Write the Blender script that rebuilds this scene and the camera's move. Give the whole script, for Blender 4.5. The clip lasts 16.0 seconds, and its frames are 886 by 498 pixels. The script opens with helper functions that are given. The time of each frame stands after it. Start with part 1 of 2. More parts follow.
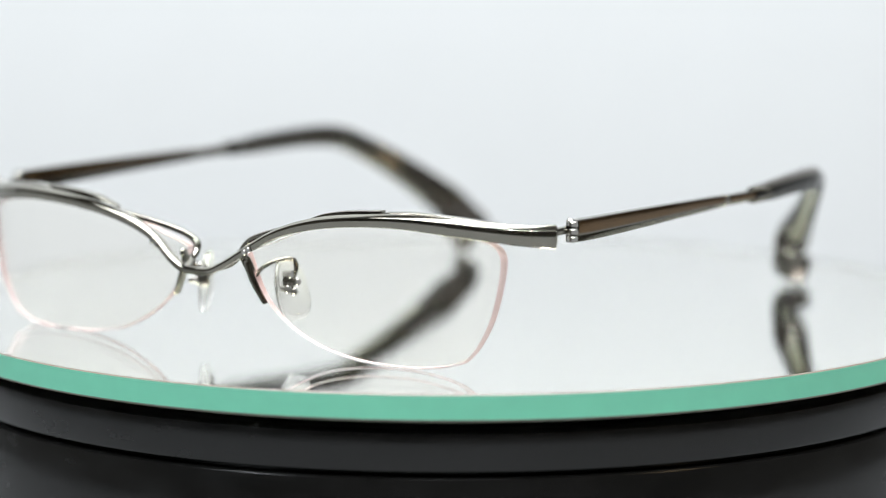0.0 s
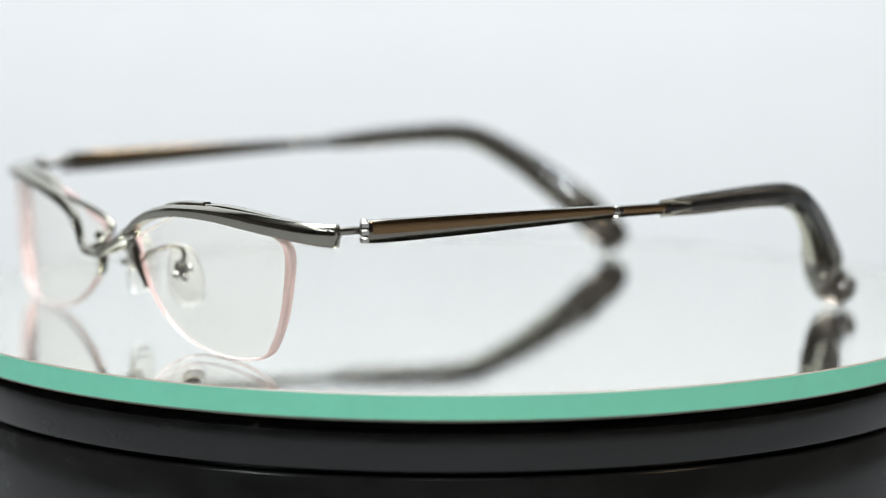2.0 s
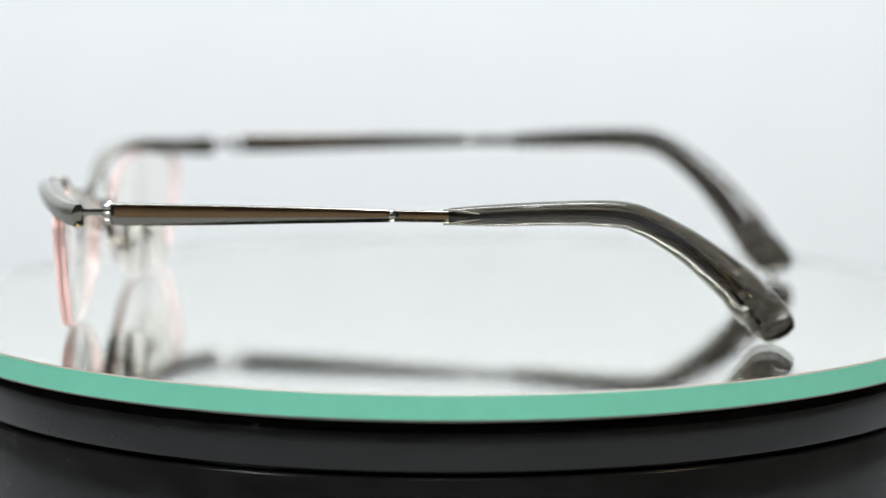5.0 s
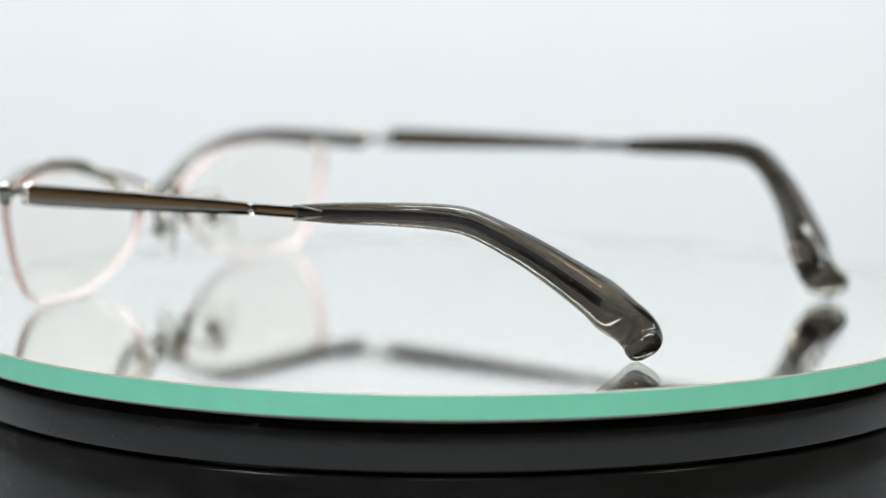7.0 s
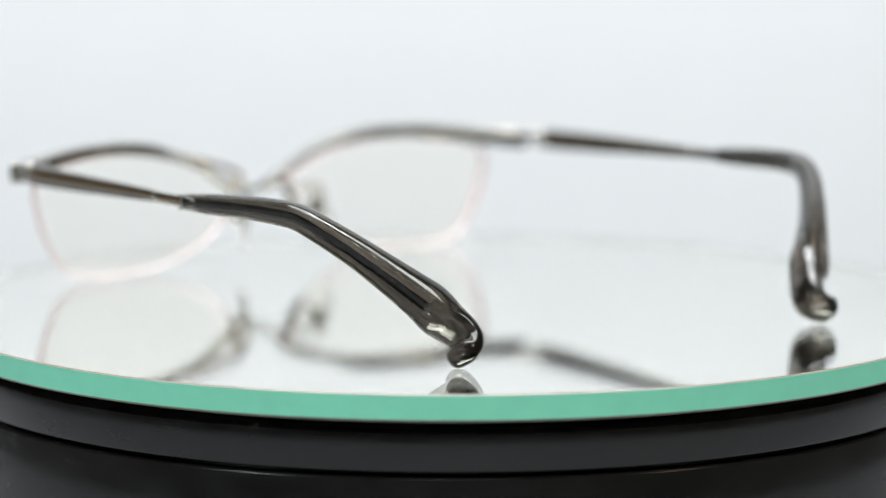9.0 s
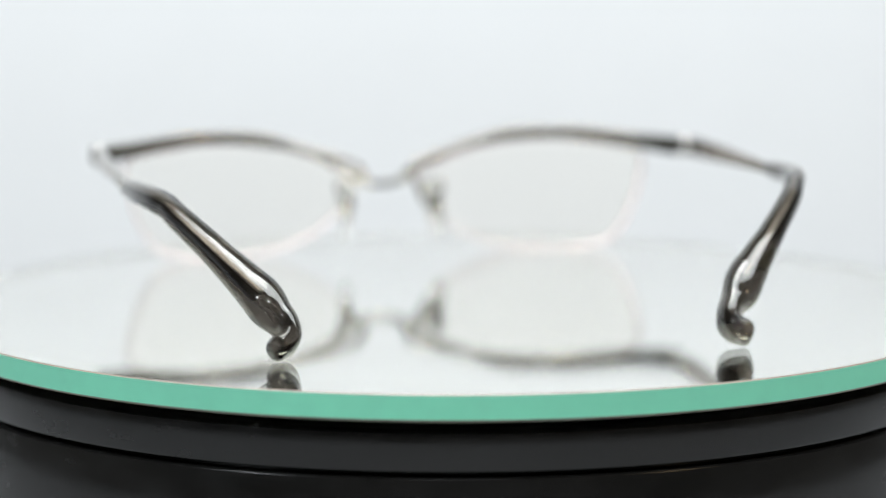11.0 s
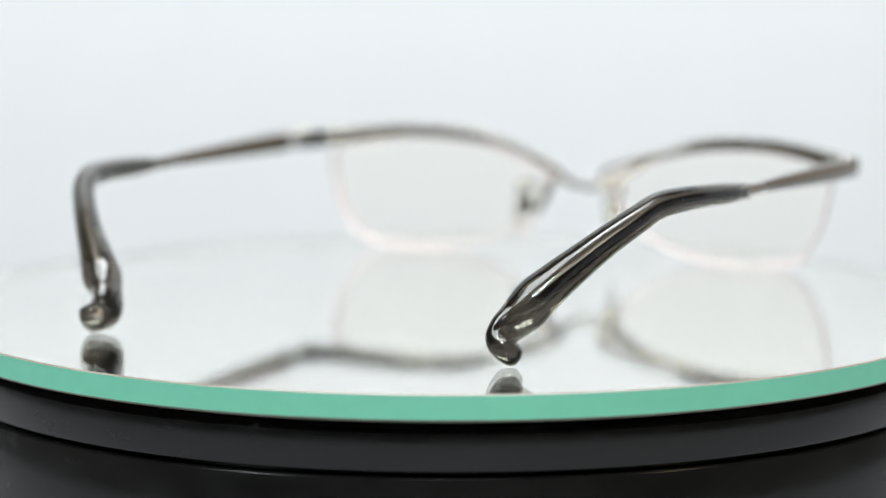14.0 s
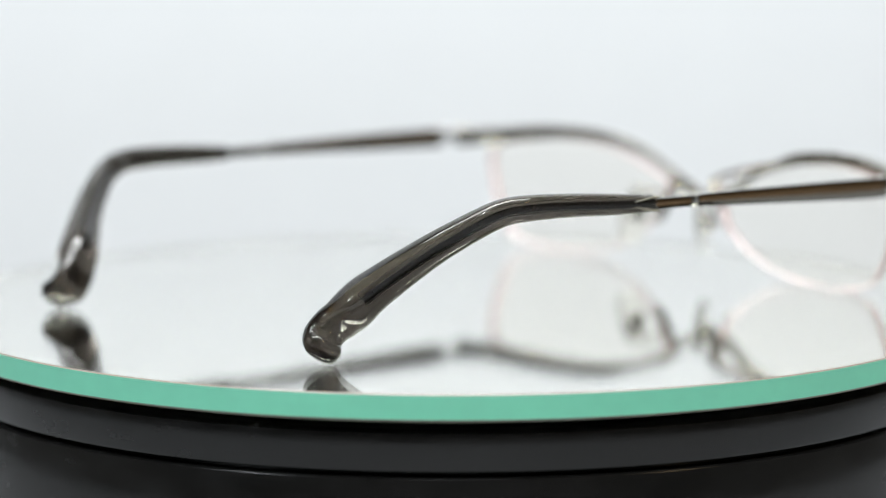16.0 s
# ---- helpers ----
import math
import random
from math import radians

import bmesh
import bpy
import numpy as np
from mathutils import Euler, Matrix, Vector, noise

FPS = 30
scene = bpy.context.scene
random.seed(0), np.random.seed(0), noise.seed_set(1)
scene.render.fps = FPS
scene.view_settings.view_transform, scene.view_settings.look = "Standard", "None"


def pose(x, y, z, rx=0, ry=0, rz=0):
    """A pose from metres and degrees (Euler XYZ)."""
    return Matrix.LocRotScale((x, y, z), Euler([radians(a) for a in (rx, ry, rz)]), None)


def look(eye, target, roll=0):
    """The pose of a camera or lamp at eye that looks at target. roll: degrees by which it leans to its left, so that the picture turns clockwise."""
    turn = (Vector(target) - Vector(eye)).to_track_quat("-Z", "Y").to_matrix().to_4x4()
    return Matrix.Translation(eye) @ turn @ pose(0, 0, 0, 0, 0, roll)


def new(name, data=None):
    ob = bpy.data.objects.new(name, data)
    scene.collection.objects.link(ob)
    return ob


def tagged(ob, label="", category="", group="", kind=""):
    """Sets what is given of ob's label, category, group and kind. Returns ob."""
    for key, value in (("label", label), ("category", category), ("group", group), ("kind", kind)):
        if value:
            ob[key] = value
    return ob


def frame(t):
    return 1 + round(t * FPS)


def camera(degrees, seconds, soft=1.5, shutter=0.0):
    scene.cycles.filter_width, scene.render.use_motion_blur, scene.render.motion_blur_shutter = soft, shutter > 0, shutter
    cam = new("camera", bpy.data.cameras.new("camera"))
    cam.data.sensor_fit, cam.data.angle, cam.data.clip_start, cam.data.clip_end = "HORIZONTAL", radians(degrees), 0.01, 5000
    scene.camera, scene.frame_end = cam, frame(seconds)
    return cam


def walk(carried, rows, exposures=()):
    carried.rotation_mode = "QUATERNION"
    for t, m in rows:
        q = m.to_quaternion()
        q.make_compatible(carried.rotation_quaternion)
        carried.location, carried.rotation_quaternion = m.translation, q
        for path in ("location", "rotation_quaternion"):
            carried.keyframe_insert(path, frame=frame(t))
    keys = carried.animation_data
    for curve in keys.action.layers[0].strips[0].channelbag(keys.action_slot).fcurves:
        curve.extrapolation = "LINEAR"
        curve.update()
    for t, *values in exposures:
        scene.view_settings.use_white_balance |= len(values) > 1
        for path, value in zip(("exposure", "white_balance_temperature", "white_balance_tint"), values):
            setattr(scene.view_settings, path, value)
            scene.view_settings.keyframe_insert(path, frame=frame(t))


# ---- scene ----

# ---------- camera: stands still, long lens, wide open ----------
cam = camera(17.512, 16.0, soft=1.0)
EYE = Vector((0.0, -0.5604, 0.0869))
PITCH, YAW = radians(7.791), radians(-0.1345)
AIM = EYE + Vector((math.sin(YAW) * math.cos(PITCH), math.cos(YAW) * math.cos(PITCH), -math.sin(PITCH)))
walk(cam, [(0.0, look(EYE, AIM, 0.054)), (16.0, look(EYE, AIM, 0.054))])
cam.data.dof.use_dof = True
cam.data.dof.focus_distance = 0.492
cam.data.dof.aperture_fstop = 8.6

# ---------- light ----------
world = bpy.data.worlds.new("studio")
scene.world = world
world.use_nodes = True
wn = world.node_tree.nodes["Background"]
wn.inputs["Color"].default_value = (0.92, 0.96, 1.0, 1)
wn.inputs["Strength"].default_value = 0.10
scene.view_settings.exposure = 0.0


def softbox(name, eye, target, w, h, power, color=(1, 1, 1)):
    lamp = bpy.data.lights.new(name, "AREA")
    lamp.shape, lamp.size, lamp.size_y, lamp.energy, lamp.color = "RECTANGLE", w, h, power, color
    ob = new(name, lamp)
    ob.matrix_world = look(eye, target)
    return ob


softbox("softbox_overhead", (0.0, -0.10, 1.20), (0, 0.0, 0), 0.50, 0.30, 6.0, (1.0, 0.99, 0.98))
softbox("softbox_backdrop", (0.0, -0.20, 1.80), (0.0, 0.9, 0.0), 2.2, 0.8, 65.3, (0.93, 0.98, 1.0))
# unseen fill added behind the table to lift the backdrop's lower part
softbox("added_fill_low", (0.0, 0.45, -0.70), (0.0, 0.9, 0.0), 1.6, 0.2, 1.25, (0.93, 0.98, 1.0))
softbox("lamp_front", (-0.11, -1.15, 1.30), (0, 0, 0.0), 0.05, 0.05, 7.0, (0.95, 0.98, 1.0))
softbox("lamp_front", (0.09, -1.15, 1.30), (0, 0, 0.0), 0.05, 0.05, 7.0, (0.95, 0.98, 1.0))
softbox("led_panel", (-0.62, -0.62, 0.50), (0, 0, 0.0), 0.08, 0.06, 1.2, (0.88, 0.94, 1.0))
softbox("warm_lamp", (0.70, -0.55, 0.55), (0, 0, 0.0), 0.07, 0.05, 0.8, (1.0, 0.72, 0.40))


# ---------- materials ----------
def material(name, color, rough=0.5, metal=0.0, **more):
    m = bpy.data.materials.new(name)
    m.use_nodes = True
    b = m.node_tree.nodes["Principled BSDF"]
    b.inputs["Base Color"].default_value = (*color, 1)
    b.inputs["Roughness"].default_value = rough
    b.inputs["Metallic"].default_value = metal
    for k, v in more.items():
        b.inputs[k.replace("_", " ")].default_value = v
    return m


def vary(m, scale, amount, rough_amount=0.0, bump=0.0, stretch=(1, 1, 1), detail=4.0):
    """Two scales of noise on colour and gloss, and a fine relief."""
    t = m.node_tree
    b = t.nodes["Principled BSDF"]
    co = t.nodes.new("ShaderNodeTexCoord")
    mp = t.nodes.new("ShaderNodeMapping")
    mp.inputs["Scale"].default_value = stretch
    t.links.new(co.outputs["Object"], mp.inputs["Vector"])
    big, fine = t.nodes.new("ShaderNodeTexNoise"), t.nodes.new("ShaderNodeTexNoise")
    for n, s in ((big, scale), (fine, scale * 9)):
        n.inputs["Scale"].default_value = s
        n.inputs["Detail"].default_value = detail
        t.links.new(mp.outputs["Vector"], n.inputs["Vector"])
    add = t.nodes.new("ShaderNodeMath")
    add.operation = "ADD"
    t.links.new(big.outputs["Fac"], add.inputs[0])
    t.links.new(fine.outputs["Fac"], add.inputs[1])
    base = tuple(b.inputs["Base Color"].default_value)[:3]
    mr = t.nodes.new("ShaderNodeMapRange")
    mr.inputs["From Min"].default_value, mr.inputs["From Max"].default_value = 0.6, 1.4
    t.links.new(add.outputs[0], mr.inputs["Value"])
    mix = t.nodes.new("ShaderNodeMix")
    mix.data_type = "RGBA"
    mix.inputs[6].default_value = (*[c * (1 - amount) for c in base], 1)
    mix.inputs[7].default_value = (*[min(1, c * (1 + amount)) for c in base], 1)
    t.links.new(mr.outputs[0], mix.inputs[0])
    t.links.new(mix.outputs[2], b.inputs["Base Color"])
    if rough_amount:
        r0 = b.inputs["Roughness"].default_value
        m2 = t.nodes.new("ShaderNodeMapRange")
        m2.inputs["From Min"].default_value, m2.inputs["From Max"].default_value = 0.6, 1.4
        m2.inputs["To Min"].default_value, m2.inputs["To Max"].default_value = max(0, r0 - rough_amount), r0 + rough_amount
        t.links.new(add.outputs[0], m2.inputs["Value"])
        t.links.new(m2.outputs[0], b.inputs["Roughness"])
    if bump:
        bp = t.nodes.new("ShaderNodeBump")
        bp.inputs["Strength"].default_value = bump
        bp.inputs["Distance"].default_value = 0.0002
        t.links.new(fine.outputs["Fac"], bp.inputs["Height"])
        t.links.new(bp.outputs["Normal"], b.inputs["Normal"])
    return m


PAPER = vary(material("white_paper", (0.86, 0.88, 0.90), 0.9), 3.0, 0.015)
TABLE = vary(material("grey_table", (0.22, 0.226, 0.232), 0.6), 4.0, 0.03)
ROOM = vary(material("grey_room_paint", (0.17, 0.156, 0.138), 0.8), 1.5, 0.1)
GUNMETAL = vary(material("gunmetal", (0.29, 0.275, 0.235), 0.10, 1.0), 300, 0.06, 0.05, 0.02)
TEMPLE_METAL = vary(material("satin_gunmetal", (0.235, 0.22, 0.195), 0.09, 1.0), 300, 0.08, 0.04)
STEEL = vary(material("bright_steel", (0.50, 0.485, 0.455), 0.07, 1.0), 400, 0.06, 0.04)
BRONZE = vary(material("bronze_brown_lacquer", (0.19, 0.115, 0.053), 0.16, 1.0, Coat_Weight=0.3, Coat_Roughness=0.08), 120, 0.2, 0.06, 0.04, (0.25, 3, 3))
SMOKE = vary(material("smoky_acetate", (0.080, 0.069, 0.058), 0.03, 0.0, Transmission_Weight=0.93, IOR=1.46), 60, 0.18, 0.02, 0.01)
# pale colour painted in for the light that glints along the core's channel
SHINE = vary(material("painted_channel_glint", (0.93, 0.92, 0.88), 0.3, 0.6), 200, 0.05)
CORE = vary(material("dark_core_metal", (0.07, 0.06, 0.05), 0.25, 0.7), 200, 0.2, 0.05)


def clear_lens():
    m = bpy.data.materials.new("clear_lens")
    m.use_nodes = True
    t = m.node_tree
    t.nodes.remove(t.nodes["Principled BSDF"])
    a = t.nodes.new("ShaderNodeBsdfGlass")
    a.inputs["Color"].default_value, a.inputs["Roughness"].default_value, a.inputs["IOR"].default_value = (1.0, 0.992, 0.976, 1), 0.0, 1.17
    t.links.new(a.outputs[0], t.nodes["Material Output"].inputs["Surface"])
    return m


LENS = clear_lens()
LENS_EDGE = vary(material("pink_lens_edge", (1.0, 0.68, 0.65), 0.2, 0.0, Transmission_Weight=0.58, IOR=1.2), 300, 0.08)
CLEAR = vary(material("clear_acetate", (0.72, 0.72, 0.58), 0.12, 0.0, Transmission_Weight=0.4, IOR=1.3), 200, 0.06)
LIP = vary(material("pale_acetate", (0.30, 0.28, 0.22), 0.15, 0.0, Transmission_Weight=0.3), 300, 0.1)
CORD = material("clear_nylon", (0.97, 0.92, 0.91), 0.12, 0.0, Transmission_Weight=0.95, IOR=1.12)
PAD = material("clear_silicone", (0.97, 0.96, 0.92), 0.04, 0.0, Transmission_Weight=0.97, IOR=1.30)
GLASS = material("float_glass", (0.994, 1.0, 0.994), 0.0, 0.0, Transmission_Weight=1.0, IOR=1.5)
GLASS_EDGE = vary(material("green_ground_glass", (0.27, 0.80, 0.58), 0.35, 0.0, Transmission_Weight=0.28, IOR=1.3), 25, 0.05, 0.08, 0.05)
ARRIS = vary(material("ground_arris", (0.24, 0.21, 0.17), 0.4), 90, 0.2)
SILVER = vary(material("mirror_silver", (1.0, 0.98, 0.855), 0.0, 1.0), 6, 0.004)
FROST = vary(material("ground_glass_rim", (0.58, 0.60, 0.57), 0.5), 40, 0.04)
BLACK = vary(material("gloss_black_plastic", (0.0080, 0.0080, 0.0077), 0.22, 0.0, Specular_IOR_Level=0.45), 14, 0.25, 0.12, 0.03, (1, 1, 2.5))
RUBBER = vary(material("black_rubber", (0.008, 0.008, 0.008), 0.7), 60, 0.3)

MM = 0.001


# ---------- mesh helpers ----------
def mesh_of(name, verts, faces, mats, slots=None, smooth=True, sharp=None):
    me = bpy.data.meshes.new(name)
    me.from_pydata(verts, [], faces)
    bm = bmesh.new()
    bm.from_mesh(me)
    bmesh.ops.recalc_face_normals(bm, faces=bm.faces)
    bm.to_mesh(me)
    bm.free()
    for m in mats:
        me.materials.append(m)
    if slots:
        me.polygons.foreach_set("material_index", slots)
    me.polygons.foreach_set("use_smooth", [smooth] * len(me.polygons))
    if sharp:
        me.set_sharp_from_angle(angle=radians(sharp))
    return me


def part(name, me, parent, label=""):
    ob = new(name, me)
    ob.parent = parent
    return tagged(ob, label)


def spline(rows, steps):
    """Catmull-Rom through rows of numbers."""
    a = np.array(rows, float)
    p = np.vstack([2 * a[0] - a[1], a, 2 * a[-1] - a[-2]])
    out = []
    for i in range(1, len(p) - 2):
        for k in range(steps):
            t = k / steps
            out.append(0.5 * (2 * p[i] + (p[i + 1] - p[i - 1]) * t + (2 * p[i - 1] - 5 * p[i] + 4 * p[i + 1] - p[i + 2]) * t * t
                              + (3 * p[i] - p[i - 1] - 3 * p[i + 1] + p[i + 2]) * t ** 3))
    out.append(a[-1])
    return np.array(out)


def section(n, power):
    """A unit super-ellipse; power 2 is round, 5 nearly square."""
    out = []
    for k in range(n):
        a = 2 * math.pi * (k + 0.5) / n
        c, s = math.cos(a), math.sin(a)
        out.append((math.copysign(abs(c) ** (2 / power), c), math.copysign(abs(s) ** (2 / power), s)))
    return out


def sweep(rows, steps, place, mats, power=2.6, n=16, hint=(0, 0, 1), round_ends=(0.5, 0.5), shape=None, name="sweep", smooth=True, sharp=50):
    """rows of u, v, z, height, depth in mm along a path. Height lies along the hint (or the row's own last three numbers), depth across it. place maps to the side."""
    a = spline(rows, steps)
    pts, dims = a[:, :3], np.maximum(a[:, 3:5], 0.05)
    hints = a[:, 5:8] if a.shape[1] > 5 else np.tile(np.array(hint, float), (len(a), 1))
    tang = np.gradient(pts, axis=0)
    tang /= np.linalg.norm(tang, axis=1)[:, None]
    # rounded ends: extra rings that shrink
    rings = []
    for e in (0, -1):
        r = round_ends[e]
        if r > 0:
            sgn = -1 if e == 0 else 1
            caps = [(pts[e] + sgn * tang[e] * r * math.sin(q), dims[e] * math.cos(q) ** 0.7, tang[e], hints[e]) for q in (0.5, 0.95, 1.25, 1.45)]
            rings.append(caps[::-1] if e == 0 else caps)
        else:
            rings.append([])
    seq = rings[0] + [(pts[i], dims[i], tang[i], hints[i]) for i in range(len(pts))] + rings[1]
    unit = shape or section(n, power)
    n = len(unit)
    verts, faces = [], []
    for p, d, t, h in seq:
        h = h - t * h.dot(t)
        h /= np.linalg.norm(h)
        w = np.cross(h, t)
        for x, y in unit:
            q = p + w * x * d[1] / 2 + h * y * d[0] / 2
            verts.append(place(*q))
    for i in range(len(seq) - 1):
        for k in range(n):
            faces.append((i * n + k, i * n + (k + 1) % n, (i + 1) * n + (k + 1) % n, (i + 1) * n + k))
    faces.append(tuple(range(n)))
    faces.append(tuple((len(seq) - 1) * n + k for k in range(n)))
    return mesh_of(name, verts, faces, mats, smooth=smooth, sharp=sharp)


def block(cx, cy, cz, sx, sy, sz, mat, bevel=0.25, turn=0.0, place=None, name="block"):
    """A bevelled block in mm, turned about z."""
    bm = bmesh.new()
    bmesh.ops.create_cube(bm, size=1.0)
    bmesh.ops.scale(bm, vec=(sx, sy, sz), verts=bm.verts)
    bmesh.ops.bevel(bm, geom=bm.edges[:], offset=bevel, segments=2, affect="EDGES", profile=0.5)
    bmesh.ops.transform(bm, matrix=Matrix.Translation((cx, cy, cz)) @ Matrix.Rotation(radians(turn), 4, "Z"), verts=bm.verts)
    for v in bm.verts:
        v.co = place(*v.co) if place else v.co * MM
    bmesh.ops.recalc_face_normals(bm, faces=bm.faces)
    me = bpy.data.meshes.new(name)
    bm.to_mesh(me)
    bm.free()
    me.materials.append(mat)
    me.polygons.foreach_set("use_smooth", [True] * len(me.polygons))
    me.set_sharp_from_angle(angle=radians(40))
    return me


def rod(p0, p1, r, mat, place, n=20, bevel=0.15, name="rod"):
    """A round rod with softened ends between two points in mm."""
    p0, p1 = np.array(p0, float), np.array(p1, float)
    t = (p1 - p0) / np.linalg.norm(p1 - p0)
    h = np.cross(t, (0.3, 0.2, 0.9))
    h /= np.linalg.norm(h)
    w = np.cross(t, h)
    verts, faces = [], []
    for p, q in ((p0, r - bevel), (p0 + t * bevel, r), (p1 - t * bevel, r), (p1, r - bevel)):
        for k in range(n):
            a = 2 * math.pi * k / n
            verts.append(place(*(p + (h * math.cos(a) + w * math.sin(a)) * q)))
    for i in range(3):
        for k in range(n):
            faces.append((i * n + k, i * n + (k + 1) % n, (i + 1) * n + (k + 1) % n, (i + 1) * n + k))
    faces += [tuple(range(n)), tuple(3 * n + k for k in range(n))]
    return mesh_of(name, verts, faces, [mat], sharp=40)


def lathe(profile, mat, n=256, name="lathe", sharp=35, closed=True, slots=None):
    """Turns a profile of (radius, z) in mm about the z axis."""
    verts, faces, idx = [], [], []
    m = len(profile)
    for r, z in profile:
        for k in range(n):
            a = 2 * math.pi * k / n
            verts.append((r * math.cos(a) * MM, r * math.sin(a) * MM, z * MM))
    for i in range(m if closed else m - 1):
        j = (i + 1) % m
        for k in range(n):
            faces.append((i * n + k, i * n + (k + 1) % n, j * n + (k + 1) % n, j * n + k))
            idx.append(slots[i] if slots else 0)
    if not closed:
        faces += [tuple(range(n)), tuple((m - 1) * n + k for k in range(n))]
        idx += [0, 0]
    return mesh_of(name, verts, faces, mat if isinstance(mat, list) else [mat], idx, sharp=sharp)


# ---------- the studio ----------
def backdrop():
    ob = new("backdrop", block(0, 901, 700, 3600, 2, 3000, PAPER, 0.5, name="backdrop"))
    tagged(ob, "smooth white paper backdrop hanging behind the turntable", "backdrop", kind="structure")


def room():
    def slab(name, cx, cy, cz, sx, sy, sz, mat, label, cat):
        ob = new(name, block(cx * 1000, cy * 1000, cz * 1000, sx * 1000, sy * 1000, sz * 1000, mat, 4, name=name))
        tagged(ob, label, cat, kind="structure")
    slab("table", 0, -0.45, -0.066, 2.0, 1.5, 0.036, TABLE, "plain grey table top under the turntable", "table")
    slab("wall_south", 0, -2.6, 0.8, 5.4, 0.1, 3.4, ROOM, "dim warm grey wall behind the camera", "wall")
    slab("wall_west", -2.65, -0.6, 0.8, 0.1, 4.1, 3.4, ROOM, "dim warm grey side wall of the studio", "wall")
    slab("wall_east", 2.65, -0.6, 0.8, 0.1, 4.1, 3.4, ROOM, "dim warm grey side wall of the studio", "wall")
    slab("wall_north", 0, 1.4, 0.8, 5.4, 0.1, 3.4, ROOM, "dim grey wall behind the paper sweep", "wall")
    slab("ceiling", 0, -0.6, 2.55, 5.4, 4.3, 0.1, ROOM, "dim grey studio ceiling", "ceiling")
    slab("floor", 0, -0.6, -0.95, 5.4, 4.3, 0.1, ROOM, "dim grey studio floor", "floor")


# ---------- the turntable ----------
def turntable():
    base = new("turntable")
    tagged(base, "round glossy black plastic display turntable on a grey table", "turntable")
    part("body", lathe([(0, -14.7), (97.25, -14.7), (97.42, -14.75), (97.5, -14.9), (98.0, -24), (98.8, -43), (98.2, -46), (0, -46)], BLACK, closed=False), base)
    ring = [(0, -7.1), (96.9, -7.1), (97.05, -7.15), (97.1, -7.3), (97.3, -12.9), (97.0, -13.5), (95.6, -13.7), (95.4, -14.4), (0, -14.5)]
    part("platter", lathe(ring, BLACK, closed=False), base)
    part("rubber_pad", lathe([(0, -4.72), (89.5, -4.72), (90.0, -5.0), (90.0, -7.0), (0, -7.05)], RUBBER, closed=False), base, "black rubber pad under the mirror")
    return base


def mirror_disc():
    disc = new("mirror_disc")
    tagged(disc, "round glass mirror with a green ground edge on the turntable", "mirror")
    prof = [(0.001, 0.0), (99.70, 0.0), (99.70, -4.6), (0.001, -4.6)]
    part("glass", lathe(prof, [GLASS, FROST], slots=[0, 1, 0, 0], closed=True), disc)
    rim = [(99.72, 0.0), (99.76, 0.0), (100.0, -0.24), (100.0, -4.25), (99.72, -4.6)]
    part("ground_edge", lathe(rim, [GLASS_EDGE, ARRIS], slots=[1, 1, 0, 1, 0], closed=True), disc, "green ground edge of the glass")
    part("silvering", lathe([(0, -4.63), (99.3, -4.63), (99.3, -4.70), (0, -4.70)], SILVER, closed=False), disc, "silver mirror coating under the glass")
    return disc


# ---------- the eyeglasses ----------
# u runs from the front to the tips, v across, z up, in mm; all is written for one side
BROW = [  # u, v, z, height, depth from the nose outwards
    (-75.6, 0.0, 14.85, 1.3, 1.6), (-75.6, -3.0, 15.1, 1.3, 1.6), (-75.0, -6.0, 16.6, 1.25, 1.6), (-74.0, -9.0, 18.6, 1.3, 1.7),
    (-73.4, -12.0, 20.4, 1.4, 1.9), (-73.3, -16.0, 22.3, 1.6, 2.2), (-73.2, -21.0, 23.9, 1.9, 2.6), (-73.0, -27.0, 25.1, 2.1, 2.9),
    (-72.2, -34.0, 25.8, 2.2, 3.1), (-70.6, -41.0, 25.95, 2.5, 3.1), (-68.3, -48.0, 25.45, 2.9, 3.0), (-65.7, -54.0, 24.8, 3.1, 2.8),
    (-62.4, -60.0, 24.2, 3.5, 2.6), (-59.2, -64.3, 24.0, 4.0, 2.4)]
LENS_LINE = [(-6.6, 18.0), (-8.6, 13.1), (-10.9, 9.3), (-15.1, 5.7), (-21.0, 2.7), (-28.0, 0.9), (-35.0, 0.3), (-41.8, 0.4), (-48.2, 1.5), (-51.8, 3.7),
             (-55.2, 9.5), (-57.1, 16.3), (-57.5, 20.4), (-56.0, 22.5), (-52.2, 23.5), (-48.0, 24.2), (-41.0, 24.9), (-34.0, 24.9), (-27.0, 24.2), (-21.0, 23.1),
             (-16.0, 21.6), (-12.0, 20.0), (-9.0, 19.0)]
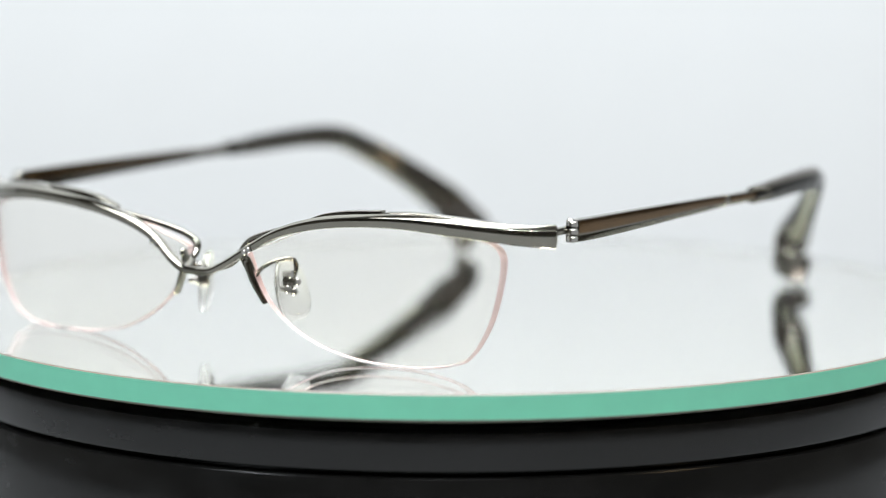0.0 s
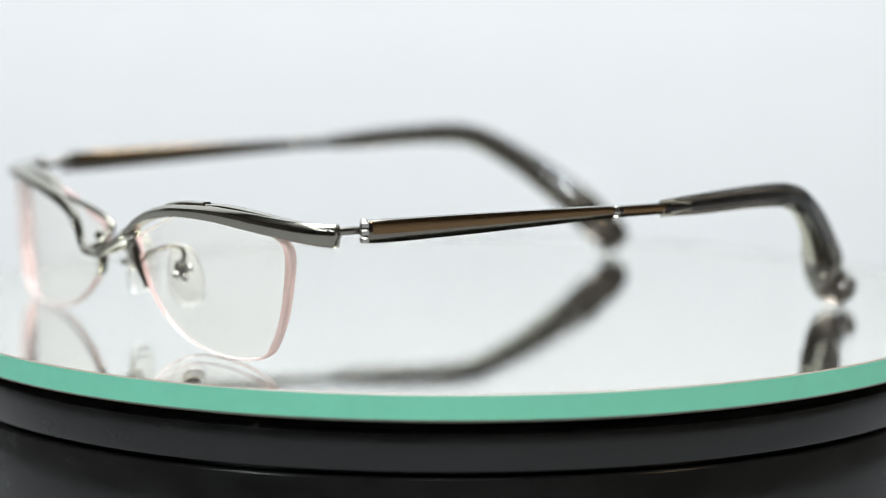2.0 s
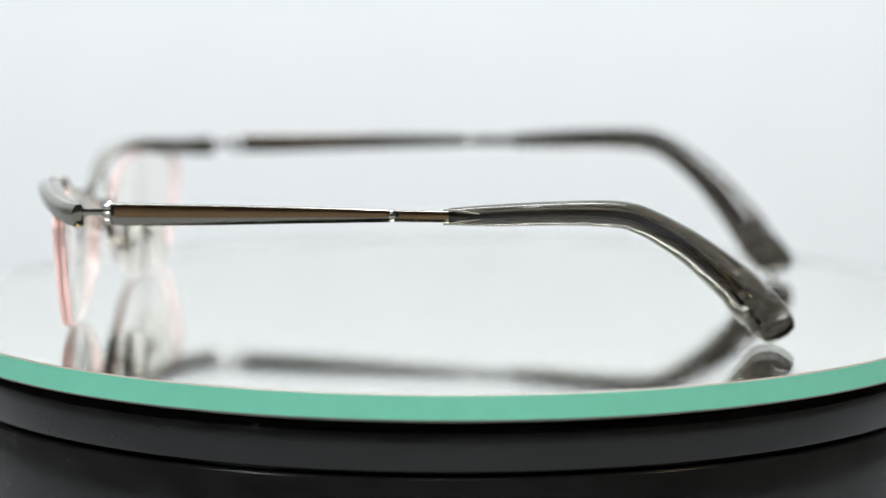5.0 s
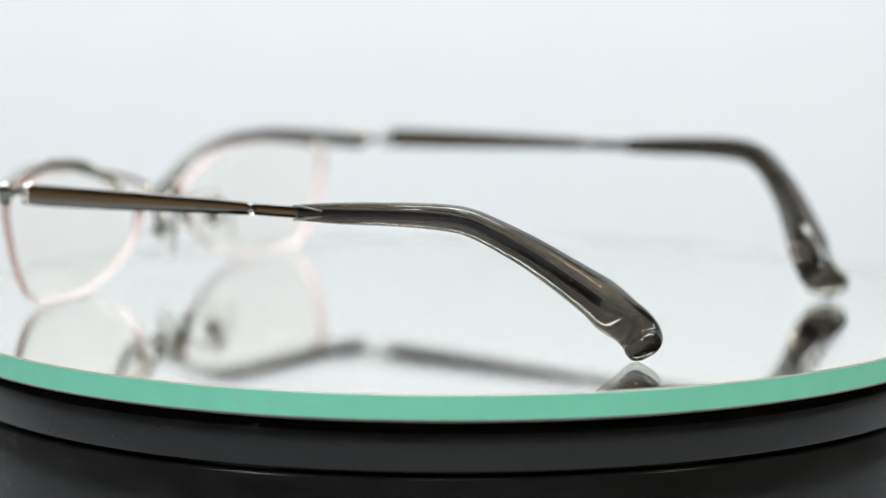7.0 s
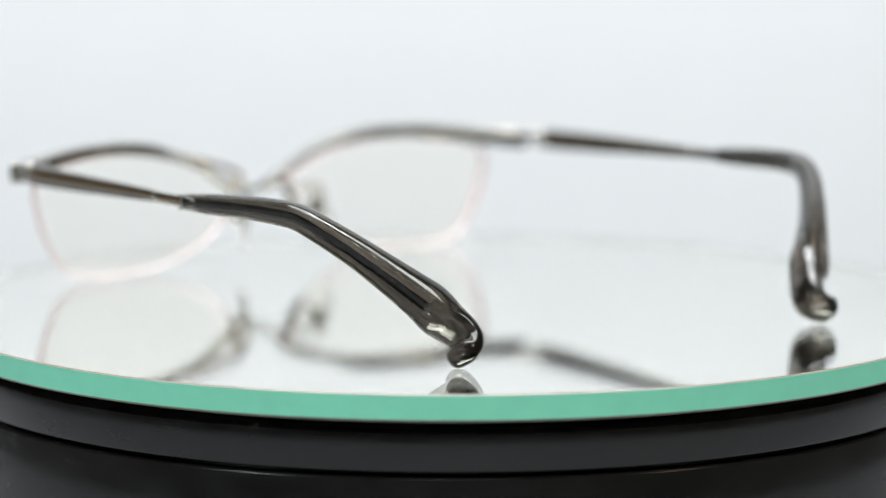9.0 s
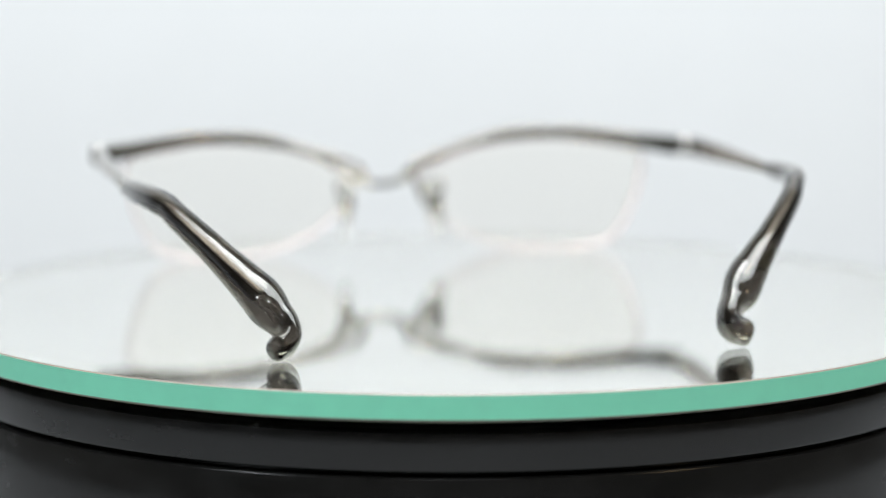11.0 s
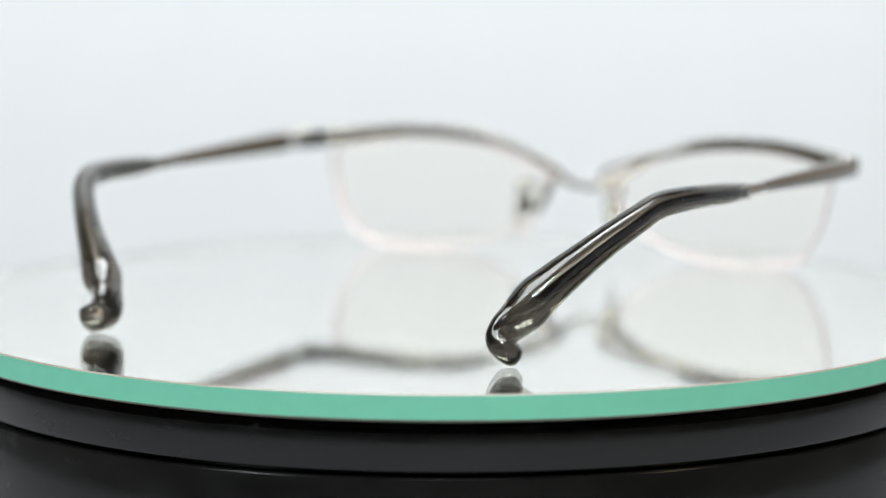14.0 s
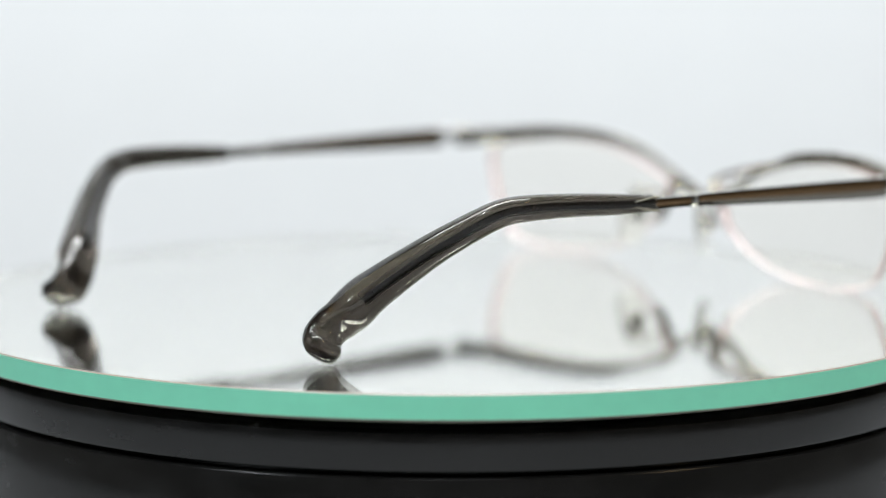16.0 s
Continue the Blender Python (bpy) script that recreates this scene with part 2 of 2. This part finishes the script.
ARM = [  # the temple tip: u, v, z, width, thickness, and the way its width lies
    (8.4, -64.2, 24.7, 3.0, 2.4, 0, 0, 1), (16.3, -63.7, 25.0, 3.8, 2.9, 0, 0, 1), (27.0, -62.5, 25.4, 4.2, 3.3, 0.05, 0, 1), (35.1, -60.9, 25.3, 4.6, 3.5, 0.15, 0, 1),
    (39.6, -59.1, 24.6, 4.8, 3.7, 0.3, 0, 1), (43.3, -57.3, 22.9, 5.0, 4.0, 0.5, 0, 0.9), (48.4, -53.4, 19.4, 5.6, 4.4, 0.6, 0, 0.8), (51.9, -50.3, 16.4, 6.2, 5.0, 0.6, 0, 0.8),
    (55.4, -46.8, 13.0, 7.0, 6.1, 0.62, 0, 0.78), (57.6, -44.5, 10.7, 7.6, 7.0, 0.65, 0, 0.76), (59.0, -43.2, 8.9, 8.0, 6.8, 0.68, 0, 0.73), (60.2, -41.7, 7.3, 8.1, 5.3, 0.72, 0, 0.70),
    (61.6, -40.4, 5.9, 8.1, 4.2, 0.77, 0, 0.63), (63.0, -40.0, 4.4, 8.0, 3.9, 0.82, 0, 0.57), (64.2, -40.8, 3.3, 7.5, 4.1, 0.87, 0, 0.50), (64.9, -42.3, 2.75, 6.8, 4.4, 0.90, 0, 0.42)]


def front(side):
    """Puts a point of the front on its side; the front stands a little askew, and its second half is bent forward."""
    turn = radians(1.57)

    def place(u, v, z):
        a, b = u + 53.2, side * v
        a += float(np.interp(b, (0, 20, 45, 55, 64), (0, -1.6, -3.2, -2.8, -0.3)))
        return ((-53.2 + a * math.cos(turn) - b * math.sin(turn)) * MM, (-1.9 + a * math.sin(turn) + b * math.cos(turn)) * MM, (z - 0.004 * max(b + 30, 0)) * MM)
    return place


def swung(side):
    """Puts a point of a temple on its side; the second temple is opened a little further and lifted."""
    turn = radians(0.55)

    def place(u, v, z):
        if side > 0:
            return (u * MM, v * MM, z * MM)
        a, b = (u + 51.5) * 1.012, -(v + 65.5)
        lift = float(np.interp(a, (0, 60, 90, 108, 116, 122), (-0.1, 0.9, 1.25, 0.9, 0.1, 0.0)))
        return ((-54.4 + a * math.cos(turn) - b * math.sin(turn)) * MM, (63.4 + a * math.sin(turn) + b * math.cos(turn)) * MM, (z + lift) * MM)
    return place


def lens_u(v, z):
    return -69.6 + 0.0014 * v * v - 0.05 * (z - 10)


def lens_mesh(place):
    """A weak minus lens: the back is hollower than the front."""
    line = spline(LENS_LINE + LENS_LINE[:1], 4)[:-1]
    n = len(line)
    cen = np.array((-30.0, 12.5))
    fr = [1.0, 0.97, 0.9, 0.8, 0.68, 0.55, 0.42, 0.28, 0.14]
    verts, faces, slots = [], [], []
    for back in (0, 1):
        for f in fr + [0.0]:
            for v, z in (line if f else line[:1]):
                q = cen + (np.array((v, z)) - cen) * f
                thick = 1.0 + 0.0015 * float(((q - cen) ** 2).sum())
                verts.append(place(lens_u(*q) + thick * back, q[0], q[1]))
    m = len(fr)
    stride = n * m + 1
    for b in (0, 1):
        o = b * stride
        for i in range(m - 1):
            for k in range(n):
                faces.append((o + i * n + k, o + i * n + (k + 1) % n, o + (i + 1) * n + (k + 1) % n, o + (i + 1) * n + k))
                slots.append(0)
        for k in range(n):
            faces.append((o + (m - 1) * n + k, o + (m - 1) * n + (k + 1) % n, o + stride - 1))
            slots.append(0)
    for k in range(n):
        faces.append((k, (k + 1) % n, stride + (k + 1) % n, stride + k))
        slots.append(1)
    return mesh_of("lens", verts, faces, [LENS, LENS_EDGE], slots, sharp=40)


def cord_mesh(place):
    rows = [(lens_u(v, z) + 0.5 + 0.00075 * ((v + 30) ** 2 + (z - 12.5) ** 2), v, z, 0.6, 0.6) for v, z in LENS_LINE[2:15]]
    return sweep(rows, 5, place, [CORD], power=2.0, n=8, hint=(1, 0, 0), name="cord")


def pad_mesh(place):
    """A flattened drop of clear silicone that leans against the nose."""
    rows = []
    for k in range(15):
        q = math.pi * k / 14
        w = max(math.sin(q), 0.0) ** 0.55
        c = math.cos(q)
        rows.append((-61.2 - 0.6 * c, -9.6 + 1.0 * c, 10.6 + 5.6 * c, 6.4 * w * (1 - 0.12 * c) + 0.1, 1.9 * w + 0.1))
    return sweep(rows, 2, place, [PAD], power=2.2, n=20, hint=(0.92, -0.35, 0), round_ends=(0, 0), name="nose_pad")


PLATE = [(-1, -0.86), (-0.7, -1), (0.7, -1), (1, -0.86), (1, 0.86), (0.7, 1), (-0.7, 1), (-1, 0.86)]
BAR_SHAPE = [(0.85, -1), (1, -0.8), (1, 0.1), (0.98, 0.4), (0.92, 0.65), (0.80, 0.85), (0.62, 0.96), (0.40, 1), (-0.30, 1), (-0.88, 0.58), (-0.93, 0.50), (-1.0, 0.02), (-0.99, -0.06), (-0.80, -0.9), (-0.65, -1)]


def half_frame(glasses, side):
    at, arm_at = front(side), swung(side)
    # lens and cord
    lens = part("lens", lens_mesh(at), glasses, "clear minus lens with a pinkish edge and no lower rim")
    lens.visible_shadow = False
    part("nylon_cord", cord_mesh(at), lens, "thin clear cord round the lower edge")
    # brow bar
    bar = part("brow_bar", sweep(BROW, 8, at, [GUNMETAL], shape=BAR_SHAPE, round_ends=(0, 0.4), sharp=24, name="brow_bar"), glasses, "polished gunmetal brow bar")
    top = [(-71.5, -21.0, 24.5, 0.5, 1.6), (-71.2, -25.0, 25.8, 0.9, 2.0), (-70.8, -30.0, 26.6, 1.0, 2.2), (-69.9, -36.4, 27.0, 1.0, 2.2)]
    part("ledge", sweep(top, 6, at, [GUNMETAL], power=4, n=16, round_ends=(0.3, 0.1), name="ledge"), bar)
    top = [(-69.7, -37.4, 26.9, 0.8, 2.2), (-68.6, -42.0, 27.0, 0.9, 2.2), (-66.7, -48.0, 26.6, 0.9, 2.0), (-64.3, -54.0, 26.0, 0.7, 1.8), (-62.2, -58.0, 25.6, 0.4, 1.6)]
    part("ledge", sweep(top, 6, at, [GUNMETAL], power=4, n=16, round_ends=(0.1, 0.3), name="ledge"), bar)
    strand = [(-72.2, -20.5, 23.9, 0.8, 1.2), (-71.4, -16.5, 23.0, 1.0, 1.2), (-70.2, -11.5, 21.7, 1.1, 1.3), (-69.4, -7.4, 20.3, 1.1, 1.3), (-69.1, -5.4, 18.9, 1.2, 1.3),
              (-69.9, -4.8, 17.4, 1.2, 1.3), (-72.0, -4.4, 16.0, 1.2, 1.3), (-75.0, -3.0, 15.1, 1.0, 1.2)]
    part("strand", sweep(strand, 6, at, [GUNMETAL], power=2.4, n=14, name="strand"), bar, "polished open loop beside the bridge")
    strap = [(-71.4, -6.7, 17.6, 0.7, 1.4), (-70.2, -7.0, 16.0, 0.8, 2.0), (-69.6, -8.1, 13.0, 0.8, 2.2), (-68.8, -10.0, 9.4, 0.7, 2.0)]
    part("lens_strap", sweep(strap, 5, at, [GUNMETAL], power=3.5, n=14, hint=(0, 1, 0.3), round_ends=(0.2, 0.3), name="lens_strap"), bar, "narrow steel strap on the inner lens edge")
    for dv, dz in ((0.0, 0.0), (0.9, 0.5)):
        part("solder_bead", rod((-74.9, -9.9 - dv, 18.7 + dz), (-73.4, -9.4 - dv, 18.7 + dz), 0.5, STEEL, at, 12), bar)
    # nose pad
    pad = part("nose_pad", pad_mesh(at), glasses, "clear silicone nose pad on a metal arm")
    arm = [(-69.6, -7.9, 13.4, 0.8, 0.8), (-67.6, -8.4, 15.2, 0.8, 0.8), (-65.2, -10.0, 16.4, 0.8, 0.8), (-63.2, -11.6, 16.4, 0.9, 0.9), (-62.4, -11.6, 14.6, 0.9, 0.9), (-62.4, -10.6, 12.8, 1.0, 1.0)]
    part("pad_arm", sweep(arm, 6, at, [GUNMETAL], power=2, n=10, name="pad_arm"), pad, "bent steel wire arm")
    part("rivet_box", block(-62.4, -9.9, 12.0, 2.2, 2.0, 2.6, GUNMETAL, 0.5, 25, at), pad)
    for dz, du in ((1.6, -0.4), (-1.5, 0.5), (0.1, 1.5), (-0.9, -1.2)):
        part("rivet", rod((-62.8 + du, -11.2, 12.0 + dz), (-62.0 + du, -9.2, 12.0 + dz), 0.7, STEEL, at, 12), pad)
    # hinge between the front and the temple
    hinge = part("hinge", block(-56.2, -63.3, 24.6, 5.4, 1.3, 1.3, GUNMETAL, 0.25, 4, at), glasses, "small steel hinge with a screw")
    for low, high in ((22.5, 23.55), (23.75, 24.85), (25.05, 26.1)):
        part("knuckle", rod((-53.9, -64.3, low), (-53.9, -64.3, high), 0.85, STEEL, at), hinge)
    part("knuckle", rod((-58.4, -63.2, 23.4), (-58.4, -63.2, 25.2), 0.7, STEEL, at), hinge)
    part("screw", rod((-53.6, -63.6, 25.9), (-53.6, -63.6, 26.5), 0.7, STEEL, at, 16, 0.28), hinge)
    # temple
    rows = [(-51.6, -65.5, 24.3, 3.9, 2.2), (-46, -65.6, 24.3, 3.9, 2.1), (-32, -65.4, 24.45, 3.5, 1.9), (-18, -65.0, 24.6, 2.9, 1.7), (-6, -64.6, 24.7, 2.4, 1.6),
            (-2.6, -64.5, 24.7, 2.2, 1.6), (-1.7, -64.5, 24.7, 1.8, 1.3), (-0.8, -64.5, 24.7, 2.0, 1.5), (9, -64.2, 24.7, 2.0, 1.5)]
    facet = [(1, -1), (1, 0.55), (0.96, 0.74), (0.86, 0.90), (0.70, 0.98), (0.5, 1), (-0.55, 1), (-0.78, 0.97), (-0.93, 0.88), (-1, 0.75), (-1, -0.27), (-1, -0.35), (-0.48, -1)]
    temple = part("temple", sweep(rows, 6, arm_at, [TEMPLE_METAL], shape=facet, round_ends=(0.25, 0.2), sharp=28, name="temple"), glasses, "slim faceted gunmetal temple with a brown face")
    for off, lab in ((-1, "brown lacquered outer face"), (1, "brown lacquered inner face")):
        face = [(r[0], r[1] + off * (r[4] / 2 + 0.01), r[2] + r[3] * 0.17, r[3] * 0.54, 0.16) for r in rows[:6]]
        face[0] = (-50.6, *face[0][1:])
        part("inlay", sweep(face, 6, arm_at, [BRONZE], shape=PLATE, round_ends=(0.2, 0.2), sharp=20, name="inlay"), temple, lab)
        shaft = [(u, -64.4 + off * 0.76, 24.9, 1.2, 0.16) for u in (-0.6, 4.0, 8.6)]
        part("inlay", sweep(shaft, 4, arm_at, [BRONZE], shape=PLATE, round_ends=(0.1, 0.1), sharp=20, name="inlay"), temple)
    bead = [(-2.3, -64.5, 24.7, 1.9, 1.6), (-1.9, -64.5, 24.7, 2.3, 2.0), (-1.5, -64.5, 24.7, 2.3, 2.0), (-1.1, -64.5, 24.7, 1.9, 1.6)]
    part("neck_ring", sweep(bead, 4, arm_at, [STEEL], power=2.2, n=20, round_ends=(0.1, 0.1), sharp=60, name="neck_ring"), temple, "small bright bead on the temple's neck")
    tip = part("temple_tip", sweep(ARM, 8, arm_at, [SMOKE], power=2.6, n=36, round_ends=(0.25, 1.6), name="temple_tip"), glasses, "smoky dark acetate temple tip, curled at its end")
    part("collar", sweep([(7.9, -64.2, 24.7, 2.4, 1.9), (9.6, -64.2, 24.75, 2.5, 2.0)], 3, arm_at, [STEEL], power=3, n=14, round_ends=(0.1, 0.1), name="collar"), tip, "steel collar at the mouth of the tip")
    low = []
    for a, r, b in zip(ARM[3:8], ARM[4:9], ARM[5:10]):
        t = np.array(b[:3]) - np.array(a[:3])
        t /= np.linalg.norm(t)
        h = np.array(r[5:8], float)
        h -= t * h.dot(t)
        h /= np.linalg.norm(h)
        p = np.array(r[:3]) - h * (r[3] / 2 - 0.4)
        low.append((*p, 0.9, r[4] * 0.46, *r[5:8]))
    part("underside", sweep(low, 6, arm_at, [CLEAR], power=3, n=14, round_ends=(0.3, 0.3), name="underside"), tip, "pale clear strip along the underside of the tip")
    core = [(*r[:3], 1.0, 0.9, *r[5:8]) for r in ARM[:10]]
    part("core_wire", sweep(core, 5, arm_at, [CORE], power=4, n=12, name="core_wire"), tip, "dark flat metal core inside the smoky tip")
    # two pale strips stand in for reflections at the channel's upper and lower edge
    for up in (1, -1):
        line = []
        for a, r, b in zip(ARM[:1] + ARM[:10], ARM[:10], ARM[1:11]):
            t = np.array(b[:3]) - np.array(a[:3])
            t /= np.linalg.norm(t)
            h = np.array(r[5:8], float)
            h -= t * h.dot(t)
            h /= np.linalg.norm(h)
            line.append((*(np.array(r[:3]) + h * up * 0.72), 0.26, 0.9, *r[5:8]))
        part("core_glint_strip", sweep(line, 5, arm_at, [SHINE], power=2, n=8, name="core_glint_strip"), tip, "pale strip painted as the glint along the core's channel")
    for up in (1, -1):
        prong = [(7.6, -65.2, 24.7 + up * 1.25, 0.4, 0.35), (9.6, -65.25, 24.8 + up * 1.1, 0.45, 0.4), (13.6, -65.45, 24.9 + up * 0.5, 0.2, 0.25)]
        part("mouth_lip", sweep(prong, 4, arm_at, [LIP], power=2.2, n=10, round_ends=(0.25, 0.2), name="mouth_lip"), tip, "pale split lip at the mouth of the tip")


def eyeglasses():
    g = new("eyeglasses")
    tagged(g, "half-rim eyeglasses with gunmetal brow bar and smoky tips on a mirror", "eyeglasses")
    half_frame(g, 1)
    half_frame(g, -1)
    return g


backdrop()
room()
turntable()
DISC = mirror_disc()
GLASSES = eyeglasses()


def motions():
    """The mirror and the glasses on it turn evenly about the table's axis."""
    spin = lambda t: -47.44 - 12.037 * (t - 8.0)
    times = [k * 0.5 for k in range(33)]
    walk(DISC, [(t, pose(0, 0, 0, 0, 0, spin(t))) for t in times])
    off = Matrix.Translation((0, 0.0005, 0))
    walk(GLASSES, [(t, pose(0, 0, 0, 0, 0, spin(t) + 3.85) @ off) for t in times])


motions()
